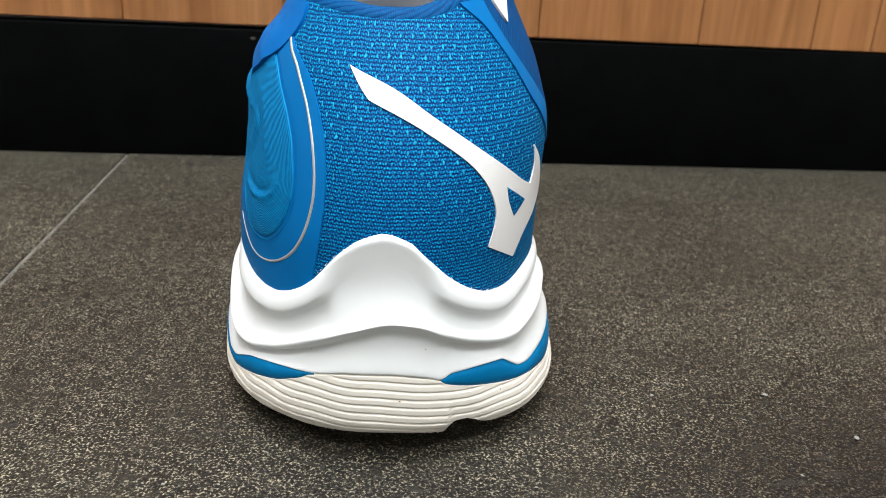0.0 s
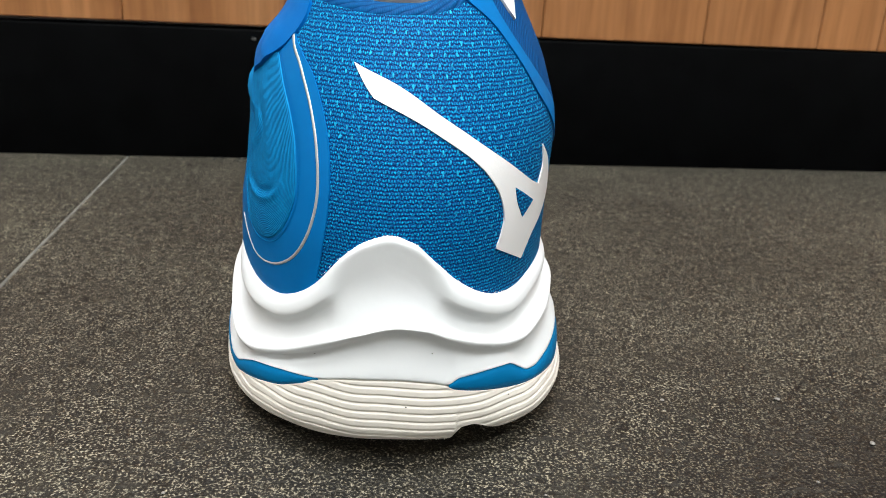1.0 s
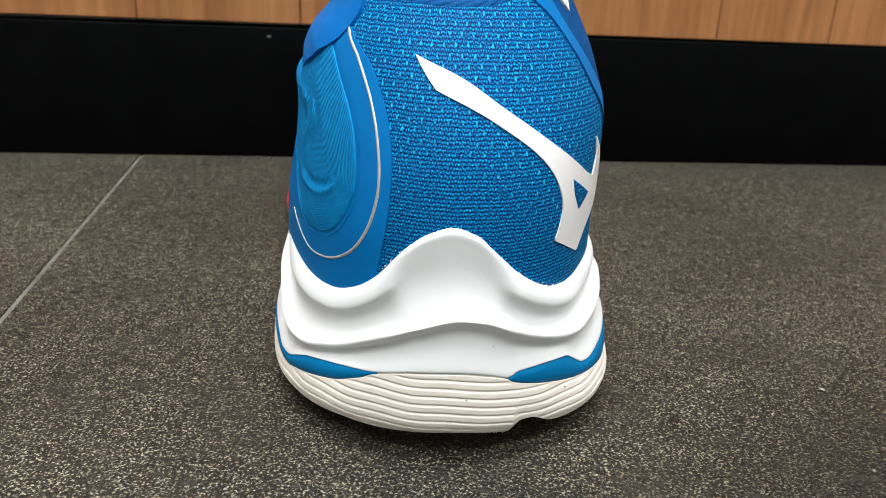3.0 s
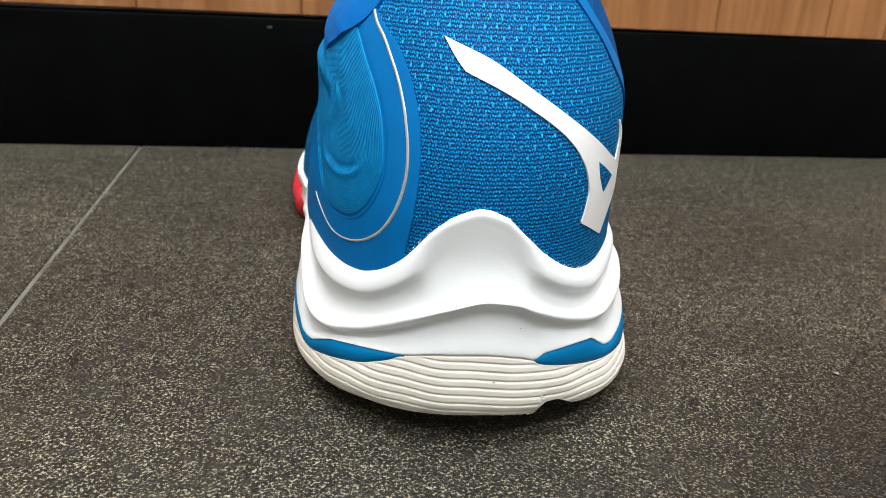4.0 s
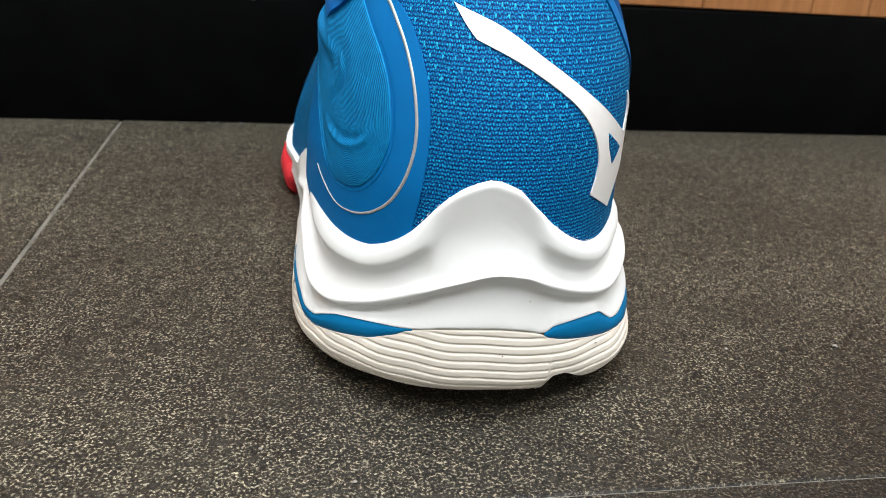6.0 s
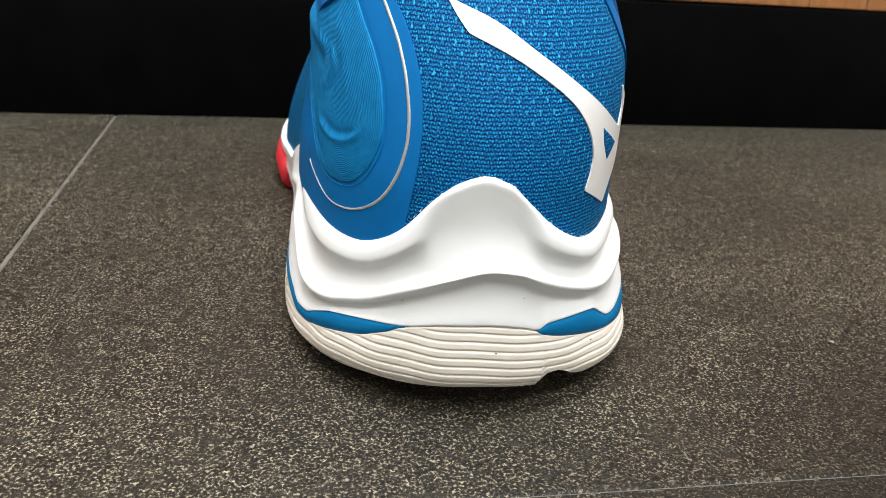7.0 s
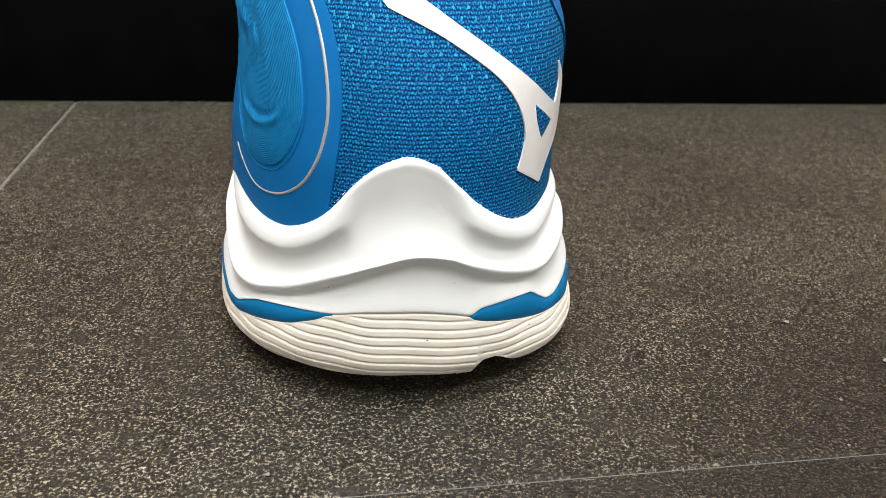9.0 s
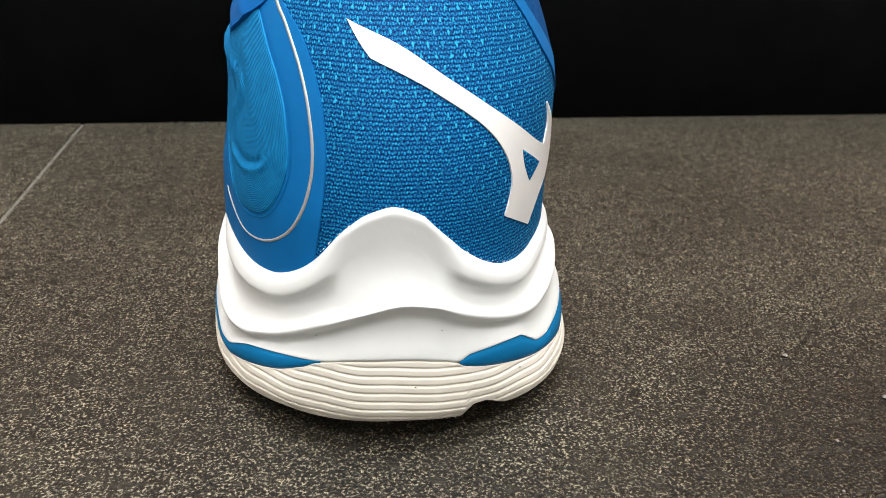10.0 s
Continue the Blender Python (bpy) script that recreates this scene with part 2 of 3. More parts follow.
# ---- mesh helpers ----
def part(name, data, material, parent=None, label="", smooth=True):
    """One mesh object, from a bmesh or a mesh, under a thing or a part."""
    if isinstance(data, bmesh.types.BMesh):
        me = bpy.data.meshes.new(name)
        data.to_mesh(me)
        data.free()
    else:
        me = data
    if material and not me.materials:
        me.materials.append(material)
    for p in me.polygons:
        p.use_smooth = smooth
    ob = new(name, me)
    if parent:
        ob.parent = parent
    if label:
        ob["label"] = label
    return ob


def thing(name, at, label, category, group="", kind=""):
    ob = new(name)
    ob.matrix_world = at if isinstance(at, Matrix) else pose(*at)
    ob.empty_display_size = 0.05
    return tagged(ob, label, category, group, kind)


def grid(rows, closed=False, uvs=None):
    """A mesh from rows of points; closed joins the ends of each row. uvs: a row of (u, v) for each row of points."""
    n = len(rows[0])
    verts = [tuple(p) for r in rows for p in r]
    faces, at = [], []
    for i in range(len(rows) - 1):
        for j in range(n if closed else n - 1):
            k = (j + 1) % n
            faces.append((i * n + j, i * n + k, (i + 1) * n + k, (i + 1) * n + j))
            at.append(((i, j), (i, k), (i + 1, k), (i + 1, j)))
    me = bpy.data.meshes.new("grid")
    me.from_pydata(verts, [], faces)
    if uvs:
        layer = me.uv_layers.new(name="UVMap")
        flat = [uvs[i][j] for four in at for i, j in four]
        for d, uv in zip(layer.data, flat):
            d.uv = uv
    me.validate()
    return me


def block(size, at=(0, 0, 0), bevel=0.0, segments=2):
    bm = bmesh.new()
    bmesh.ops.create_cube(bm, size=1, matrix=Matrix.Translation(at) @ Matrix.Diagonal((*size, 1)))
    if bevel:
        bmesh.ops.bevel(bm, geom=bm.edges[:], offset=bevel, segments=segments, affect="EDGES", profile=0.6)
    return bm


def curve(points):
    """A smooth function through (x, y) points: cubic, with slopes that never overshoot."""
    xs, ys = (np.array(v, float) for v in zip(*points))
    d = np.diff(ys) / np.diff(xs)
    m = np.zeros(len(xs))
    m[1:-1] = np.where(d[:-1] * d[1:] > 0, 2 * d[:-1] * d[1:] / np.where(np.abs(d[:-1] + d[1:]) < 1e-12, 1, d[:-1] + d[1:]), 0)
    m[0], m[-1] = d[0], d[-1]

    def f(x):
        x = min(max(x, xs[0]), xs[-1])
        i = min(max(int(np.searchsorted(xs, x) - 1), 0), len(xs) - 2)
        h = xs[i + 1] - xs[i]
        t = (x - xs[i]) / h
        return float((2 * t**3 - 3 * t**2 + 1) * ys[i] + (t**3 - 2 * t**2 + t) * h * m[i] + (-2 * t**3 + 3 * t**2) * ys[i + 1] + (t**3 - t**2) * h * m[i + 1])

    return f


def spline(points, per=8, closed=False):
    """Points of a smooth line through the given ones."""
    pts = [np.array(p, float) for p in points]
    n, out = len(pts), []
    for i in range(n if closed else n - 1):
        a = pts[(i - 1) % n] if closed or i else 2 * pts[0] - pts[1]
        b, c = pts[i], pts[(i + 1) % n]
        d = pts[(i + 2) % n] if closed or i + 2 < n else 2 * pts[-1] - pts[-2]
        for k in range(per):
            t = k / per
            out.append(0.5 * (2 * b + (c - a) * t + (2 * a - 5 * b + 4 * c - d) * t**2 + (3 * b - a - 3 * c + d) * t**3))
    if not closed:
        out.append(pts[-1])
    return out


def step(a, b, x):
    t = min(max((x - a) / (b - a), 0), 1)
    return t * t * (3 - 2 * t)


# ---- the room ----
WALL_Y = 0.472
floor = tagged(part("floor", block((5.0, 5.0, 0.05), (0.0, -1.6, -0.0255)), M_GROUT, smooth=False), "dark speckled stone tile floor with thin grey joints", "floor", kind="structure")
tagged(part("ceiling", block((5.0, 5.0, 0.1), (0.0, -1.6, 2.45)), M_CEIL, smooth=False), "plain white painted ceiling", "ceiling", kind="structure")
for name, size, at in (("wall_south", (5.0, 0.1, 2.45), (0, -4.05, 1.2)), ("wall_west", (0.1, 5.0, 2.45), (-2.5, -1.6, 1.2)), ("wall_east", (0.1, 5.0, 2.45), (2.5, -1.6, 1.2)), ("wall_north", (5.0, 0.1, 2.45), (0, WALL_Y + 0.07, 1.2))):
    tagged(part(name, block(size, at), M_PAINT, smooth=False), "plain off-white painted wall", "wall", kind="structure")

# black kick board along the foot of the wall
tagged(part("baseboard", block((4.9, 0.018, 0.0735), (0, WALL_Y + 0.009, 0.0335), 0.0008), M_BLACK), "glossy black kick board along the floor", "baseboard", kind="structure")

# wooden boards above it
cladding = thing("wood_panelling", (0, WALL_Y, 0.0721, 0, 0.18, 0), "orange-brown wooden wall panelling of upright boards", "panelling", kind="structure")
edges = [-0.60, -0.49, -0.40, -0.31, -0.215, -0.134, -0.050, 0.020, 0.090, 0.183, 0.251, 0.288, 0.36, 0.45, 0.54, 0.64]
for a, b in zip(edges, edges[1:]):
    wide = b - a - 0.0004
    board = part("board", block((wide, 0.018, 1.1), (0, 0, 0), 0.0006, 1), M_WOOD, cladding, smooth=False)
    board.location = ((a + b) / 2, 0.009, 0.55)
for a, b in ((-2.45, -0.60), (0.64, 2.45)):
    n = 14
    for i in range(n):
        wide = (b - a) / n
        board = part("board", block((wide - 0.0004, 0.018, 1.1), (0, 0, 0), 0.0006, 1), M_WOOD, cladding, smooth=False)
        board.location = (a + (i + 0.5) * wide, 0.009, 0.55)

for x, y, _ in LAMPS:
    lamp = thing("ceiling_light", (x, y, 2.4), "flat white rectangular ceiling light panel", "ceiling light", "ceiling lights")
    part("frame", block((1.26, 0.66, 0.03), (0, 0, -0.015), 0.004), M_CEIL, lamp)
    part("diffuser", block((1.2, 0.6, 0.004), (0, 0, -0.0325), 0.001), M_GLOW, lamp)

# floor tiles, laid square with the wall, a hair out of true
TILE, GAP = 0.60, 0.0014
tile_mesh = bpy.data.meshes.new("tile")
bm = block((TILE - GAP, TILE - 0.00035, 0.008), (0, 0, -0.004), 0.0005, 1)
for v in bm.verts:
    v.co.x -= 0.038 * v.co.y
bm.to_mesh(tile_mesh)
bm.free()
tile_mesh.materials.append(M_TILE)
for i in range(-4, 5):
    for j in range(-7, 1):
        y = 0.1490 + (j + 0.5) * TILE
        x = -0.1335 + (i + 0.5) * TILE - 0.038 * (y - 0.370)
        if abs(x) > 2.7 or y < -4.2:
            continue
        tile = new("tile", tile_mesh)
        tile.parent = floor
        tile.location = (x, y, 0.0)

# ---- the shoe: x across, y towards the toe, z up, from the back of the heel ----
HEEL_Y = 0.1757
shoe = thing("sports_shoe", (0, HEEL_Y, 0), "bright blue and white volleyball shoe standing on the tiles", "shoe")
W, L = 0.0437, 0.052


def side_line(points):
    """Half of the outline of the sole, from the heel to the toe, evenly dense."""
    line = [(W * math.sin(a), L * (1 - math.cos(a))) for a in np.linspace(0, math.pi / 2, 60)]
    line += [tuple(p) for p in spline([line[-2], line[-1], *points], 10)[11:]]
    return np.array(line)


LEFT = side_line([(0.0432, 0.075), (0.0428, 0.10), (0.0425, 0.13), (0.0450, 0.16), (0.0482, 0.19), (0.0455, 0.22), (0.0340, 0.247), (0.0140, 0.261), (-0.004, 0.263)])
RIGHT = side_line([(0.0420, 0.075), (0.0385, 0.10), (0.0390, 0.13), (0.0440, 0.16), (0.0470, 0.19), (0.0440, 0.22), (0.0330, 0.245), (0.0170, 0.259), (0.004, 0.263)])
LINES = {}
for sign, line in ((-1, LEFT), (1, RIGHT)):
    far = np.concatenate([[0], np.cumsum(np.hypot(*np.diff(line, axis=0).T))])
    LINES[sign] = (far, line[:, 0] * sign, line[:, 1])
END_L, END_R = -LINES[-1][0][-1], LINES[1][0][-1]


def ref(s):
    far, x, y = LINES[-1 if s < 0 else 1]
    a = abs(s)
    return float(np.interp(a, far, x)), float(np.interp(a, far, y))


def out(s):
    """The outline's outward normal at s."""
    e = 0.0015
    (xa, ya), (xb, yb) = ref(max(s - e, END_L)), ref(min(s + e, END_R))
    n = Vector((yb - ya, -(xb - xa)))
    if n.length < 1e-9:
        return Vector((0, 1))
    return n.normalized()


def at(s, inset, z):
    (x, y), n = ref(s), out(s)
    return Vector((x - n.x * inset, y - n.y * inset, z))


def mm(points):
    f = curve([(a / 1000, b / 1000) for a, b in points])
    return f


z_top = mm([(-290, 24), (-220, 17), (-170, 20), (-150, 29), (-130, 37), (-112, 41), (-98, 43), (-84, 43.6), (-74, 42.6), (-66, 40.8), (-60, 39.2), (-53, 37.4), (-48, 36.5), (-42, 36.1), (-36, 36.4), (-31, 37.6), (-26.5, 39.5), (-22, 42.5), (-14, 50.4), (-8.6, 54.0), (-3.3, 55.5), (2.0, 54.0), (7.5, 49.5), (13, 44.9), (20, 41.0), (26, 39.1), (31, 38.5), (36, 38.7), (42, 39.6), (48.5, 40.3), (62, 41.2), (80, 42), (110, 37), (150, 28), (220, 23), (290, 27)])
z_ridge = mm([(-290, 18), (-220, 14.5), (-160, 19), (-105, 30), (-84, 33.5), (-66, 29.3), (-60, 25.0), (-56.5, 22.3), (-52, 20.75), (-48.5, 20.4), (-45, 20.55), (-40.5, 21.3), (-36.5, 22.5), (-31, 24.2), (-28.4, 25.2), (-18.5, 29.5), (-10, 33.2), (-1, 35.6), (4.5, 34.9), (11.4, 32.0), (19, 29.4), (28.3, 27.3), (33, 27.0), (38.5, 27.9), (47, 29.7), (60, 32), (90, 32), (150, 20), (220, 16), (290, 19)])
z_low = mm([(-290, 13), (-200, 10.5), (-160, 9), (-130, 12), (-90, 20), (-72, 19.4), (-65, 17.5), (-60.5, 16.0), (-56, 13.9), (-51.5, 14.1), (-46, 16.2), (-40.5, 18.2), (-29, 20.2), (-20, 21.1), (-10, 22.9), (-1.5, 23.3), (7, 22.2), (10.8, 21.2), (13.5, 22.4), (21, 22.7), (27.5, 22.4), (31.5, 20.2), (34.5, 18.6), (38, 18.3), (42, 18.8), (48, 19.4), (55, 20.2), (70, 22), (90, 21), (130, 12), (160, 9), (200, 10.5), (290, 13)])
z_sole = mm([(-130, 16), (-95, 17), (-80, 16.5), (-70, 15.6), (-65, 14.2), (-61, 12.6), (-57, 11.4), (-52, 11.5), (-47, 12.5), (-36.5, 14.9), (-30, 16.5), (-26.5, 17.9), (-23.5, 19.1), (-20, 20.9), (-10, 22.7), (-1.5, 23.1), (7, 22.0), (10.6, 21.0), (12, 20.1), (17, 18.6), (22.5, 17.5), (30, 16.2), (40, 15.0), (53, 13.4), (70, 13), (90, 15), (130, 16)])

# white foam midsole with its waves
S_ALL = sorted(set(np.concatenate([np.linspace(END_L, -0.08, 40), np.linspace(-0.08, 0.08, 240), np.linspace(0.08, END_R, 40)])))


# how far the sole stands in from its outline, by height: at the back, on either side, and further forward on one side
base_back = mm([(0, 0), (23, 0), (35, 0), (45, 1.0), (55, 1.8), (60, 2.2)])
base_right = mm([(0, -2.6), (5, -3.2), (12.7, -2.3), (21, -1.0), (29, 0.4), (35, 2.6), (40, 3.6), (46, 4.6), (60, 5)])
base_left = mm([(0, -0.5), (5, -0.6), (13, -0.6), (22, 0.3), (31, 1.8), (39, 3.7), (45, 4.6), (60, 5)])
base_fore = mm([(0, 0.7), (13, -0.4), (26, -0.4), (34, 1.6), (38, 3.2), (42, 4.4), (48, 5.2), (60, 5.5)])


def base(s, z):
    b = base_back(z)
    b += ((base_left if s < 0 else base_right)(z) - b) * step(0.010, 0.042, abs(s))
    fore = step(0.090, 0.118, abs(s))
    return b + (base_fore(z) - b) * fore


def foam_profile(s):
    """Inset and height down the foam: a rolled lip, a hollow under it, a wavy ridge, an undercut."""
    zt, zr, zl = z_top(s), z_ridge(s), z_low(s)
    front = step(0.085, 0.13, abs(s))
    deep = 1 - 0.7 * front
    slope = (z_top(s + 0.0015) - z_top(s - 0.0015)) / 0.003
    crest = step(0.0455, 0.0535, zt) * (1 - front)
    lip = min(0.0050 * math.sqrt(1 + slope**2), (zt - zr) * (0.40 - 0.06 * front)) + 0.0016 * crest
    hollow = zt - zr - lip
    under = zr - zl
    bowl = (0.0015 + 0.0013 * step(0.008, 0.018, hollow)) * (1 - front) * (1 - 0.6 * crest)
    edge = (0.0005 + 0.0006 * step(0.008, 0.030, abs(s))) * (1 - front) * (1 - crest)
    drop = 0.0012 * crest
    line = [(0.0042, zt - 0.0025), (0.0026, zt - 0.0002), (0.0015, zt), (0.0007 + drop * 0.3, zt - 0.0008), (0.0001 + drop * 0.7, zt - lip * 0.45), (drop, zt - lip * 0.82), (edge * 0.7 + drop * 1.15, zt - lip * 1.02),
            (edge + bowl * 0.55 + drop * 0.5, zt - lip - hollow * 0.20), (edge * 0.6 + bowl, zt - lip - hollow * 0.44), (bowl * 0.68, zt - lip - hollow * 0.70), (-0.0004 * (1 - front), zr + 0.0012), (-0.0006 * (1 - front), zr + 0.0003),
            (0.0001 * deep, zr - 0.0006), (0.0016 * deep, zr - under * 0.24), (0.0014 * deep, zr - under * 0.55), (0.0002, zr - under * 0.85), (0.0000, zl + 0.0001), (0.0010, zl - 0.0001)]
    # over the crest the lip melts into one long hollow
    for k in range(3, 11):
        i, z = line[k]
        f = min(max((zt - z) / (zt - zr), 0), 1)
        line[k] = (i + (0.0005 * (1 - f) + 0.0014 * math.sin(math.pi * f ** 1.3) - 0.0004 * f - i) * crest, z)
    return [(i + base(s, z), z) for i, z in line]


cols = []
for s in S_ALL:
    line = spline(foam_profile(s), 5)
    cols.append([at(s, i, z) for i, z in line])
rows = [list(r) for r in zip(*cols)]
# underside, closed in to the middle
last = rows[-1]
for k in (0.6, 0.25, 0.0):
    rows.append([Vector((p.x * k, 0.13 + (p.y - 0.13) * (k * 0.3 + 0.7), p.z + 0.002 * (1 - k))) for p in last])
midsole = part("midsole", grid(rows), M_FOAM, shoe, "white moulded foam with wavy ridges")

# blue resin plate, showing at both sides between foam and rubber
for s0, s1, label in ((-0.085, -0.0192, "blue resin wave plate"), (0.0108, 0.075, "blue resin wave plate")):
    cols = []
    for s in np.linspace(s0, s1, 110):
        zl, zs = z_low(s) + 0.0004, z_sole(s) - 0.0004
        if zl < zs + 0.0001:
            zl = zs + 0.0001
        bulge = min(0.00025, (zl - zs) * 0.06)
        cols.append([at(s, i + base(s, zs + (zl - zs) * v), zs + (zl - zs) * v) for v, i in ((0, 0.004), (0.015, 0.0006), (0.06, 0.0001), (0.3, 0.0000 - bulge * 0.8), (0.6, 0.0000 - bulge), (0.94, 0.0002), (0.985, 0.0007), (1, 0.004))])
    part("resin_plate", grid([list(r) for r in zip(*cols)]), M_PLATE, shoe, label)

# ribbed heel outsole with a cut at the back
z_edge = mm([(-130, 4), (-90, 3), (-64, 3.6), (-55, 4.1), (-45, 4.8), (-36, 5.6), (-29, 6.2), (-21, 6.4), (-13, 6.8), (-1.5, 7.4), (9, 6.6), (12.7, 6.2), (13.6, 8.4), (15.0, 9.6), (17.4, 9.7), (19.6, 9.0), (22, 7.7), (25, 6.6), (28, 6.0), (32, 5.7), (48, 4.9), (64, 4.5), (90, 3), (130, 4)])


z_roll = mm([(-130, 4), (-90, 3), (-64, 3.6), (-55, 4.1), (-45, 4.8), (-36, 5.6), (-29, 6.2), (-21, 6.4), (-13, 6.8), (-1.5, 7.2), (9, 6.6), (18, 6.0), (26, 5.8), (32, 5.6), (48, 4.9), (64, 4.5), (90, 3), (130, 4)])


def cut(s):
    return step(0.0125, 0.0142, s) * (1 - step(0.0225, 0.0320, s))


cols = []
for s in np.concatenate([np.linspace(-0.118, -0.07, 20), np.linspace(-0.07, 0.07, 340), np.linspace(0.07, 0.118, 20)]):
    zs, ze, c = z_sole(s), z_edge(s), cut(s)
    roll = z_roll(s)
    line = []
    n = 120
    for k in range(n + 1):
        v = k / n
        z = zs + (ze - zs) * v
        down = max(0, z - roll)
        inset = base(s, z) - 0.0005 * math.sin(math.pi * v) + 0.0016 * max(0, 1 - down / 0.0045) ** 2.2
        wave = z + 0.0004 * math.sin(s * 55 + 0.4) + 0.0015 * step(0.001, 0.014, s) + 0.0002 * math.sin(s * 410) + 0.012 * (z - 0.015) * (z > 0.015)
        rib = 0.5 - 0.5 * math.cos(2 * math.pi * (wave / 0.00205 + 0.00012 / max(wave, 0.004) * 8))
        inset += 0.00040 * rib ** 6 * step(0, 0.1, v) * (1 - step(0.94, 1.0, v))
        inset += 0.003 * step(0, 1, (0.018 - v) / 0.018) if v < 0.018 else 0
        line.append(at(s, inset, z))
    b = base(s, ze)
    # underside: rolls in from its back edge down to the floor
    line.append(at(s, b + 0.0024, ze - 0.0004 * (1 - c) + 0.0012 * c))
    line.append(at(s, b + 0.0050, ze - 0.0016 * (1 - c) + 0.0016 * c))
    line.append(at(s, b + 0.0100, (ze - 0.0016) * 0.45 * (1 - c) + c * 0.0085))
    line.append(at(s, b + 0.0170, 0.008 * c))
    line.append(at(s, b + 0.0215, 0.008 * c))
    line.append(Vector((line[-1].x * 0.4, 0.06 + (line[-1].y - 0.06) * 0.7, 0.006 * c)))
    line.append(Vector((0.0, 0.06 + (line[-1].y - 0.06) * 0.6, 0.002)))
    cols.append(line)
outsole = part("heel_outsole", grid([list(r) for r in zip(*cols)]), M_RUBBER, shoe, "cream-white ribbed rubber outsole")
cols = []
ring = [*np.linspace(-0.192, END_L, 90), *np.linspace(END_R, 0.192, 90)]
for s in ring:
    line = [at(s, i, z) for i, z in ((0.006, 0.0150), (0.001, 0.0145), (-0.0016, 0.0125), (-0.0028, 0.008), (-0.0018, 0.003), (0.001, 0.0005), (0.006, 0.0))]
    line.append(Vector((line[-1].x * 0.3, line[-1].y * 0.97, 0.0)))
    cols.append(line)
for k in (0, -1):
    middle = sum(cols[k][:7], Vector()) / 7
    cols.insert(0 if k == 0 else len(cols), [middle + Vector((0, -0.002, 0))] * 8)
part("forefoot_outsole", grid([list(r) for r in zip(*cols)]), M_RED, shoe, "coral red rubber forefoot outsole")


# upper
def lean(z):
    return 0.003 + 7.5 * max(0.0, z - 0.048) ** 2


side_left = mm([(30, 0), (50, -0.6), (58, -1.8), (64, -2.8), (72, -4.0), (78, -5.0), (84, -6.3), (90, -8.2), (98, -12.6), (104, -15.3), (112, -16.5)])
side_right = mm([(30, -0.5), (46, -0.4), (55, 0), (63, 0.5), (69, 0.9), (76, 0.4), (82, -1.2), (89, -3.4), (96, -6.6), (104, -10), (112, -11)])
LONG = 0.060


def skin(s, z, lift=0.0):
    """A point of the heel and quarters of the upper, at the arc s and height z, lifted off by lift."""
    def raw(s, z):
        ins = lean(z)
        turn = step(-0.02, 0.02, s)
        w = W - 0.0030 + side_left(z) * (1 - turn) + side_right(z) * turn
        x, y = ref(s)
        ell = LONG - 0.8 * ins
        return Vector((x * w / W, ins + (y / L * ell if y < L else ell + (y - L) * (0.2 - LONG) / (0.2 - L)), z))
    p = raw(s, z)
    if lift:
        a = raw(s + 0.001, z) - raw(s - 0.001, z)
        b = raw(s, z + 0.001) - raw(s, z - 0.001)
        p = p + a.cross(b).normalized() * lift
    return p


z_collar = mm([(-290, 70), (-170, 98), (-140, 107), (-110, 109), (-80, 107), (-55, 104), (-38, 100.8), (-21, 99.4), (-8, 98.7), (5, 98.9), (14, 100.2), (21, 102.2), (32, 104), (45, 105.5), (60, 107), (80, 109), (110, 109), (140, 107), (170, 98), (290, 70)])


def hull(s, v):
    """The whole upper, v from the foam up to the collar, throat and toe."""
    zb, zt = z_top(s) - 0.004, z_collar(s)
    z = zb + (zt - zb) * v
    x, y = ref(s)
    rear = skin(s, min(z, 0.112))
    front = step(0.085, 0.125, y)
    if front == 0:
        return rear
    # vamp: an arch that closes on the throat
    arch = max(0.0, math.cos(v * math.pi / 2)) ** 1.6
    throat = 0.014 * (1 - step(0.17, 0.21, y)) * (1 if s > 0 else -1)
    bx = x * (1 - 0.0018 / 0.045)
    ridge = 0.108 - 0.052 * step(0.10, 0.25, y)
    fz = zb + (ridge - zb) * math.sin(v * math.pi / 2) ** 0.9
    fx = throat + (bx - throat) * arch
    fy = y - 0.003 - max(0, y - 0.19) * (1 - arch) * 0.9
    return rear.lerp(Vector((fx, fy, fz)), front)


V = np.linspace(0, 1, 46)
S_UP = np.concatenate([np.linspace(END_L, -0.085, 50), np.linspace(-0.084, 0.084, 130), np.linspace(0.085, END_R, 50)])
rows = [[hull(s, v) for s in S_UP] for v in V]
uvs = [[(s, z_top(s) - 0.004 + (z_collar(s) - z_top(s) + 0.004) * v) for s in S_UP] for v in V]
upper = part("upper", grid(rows, uvs=uvs), M_KNIT, shoe, "deep blue knitted mesh with light dots")
inner = [[hull(s, v).lerp(Vector((0, max(hull(s, v).y, 0.04), hull(s, v).z)), 0.13) + Vector((0, 0.006 * (1 - step(0, 0.06, hull(s, v).y)), 0)) for s in S_UP[::2] if abs(s) < 0.11] for v in V[::4]]
part("lining", grid(inner), M_DARKIN, shoe, "navy blue inner lining")

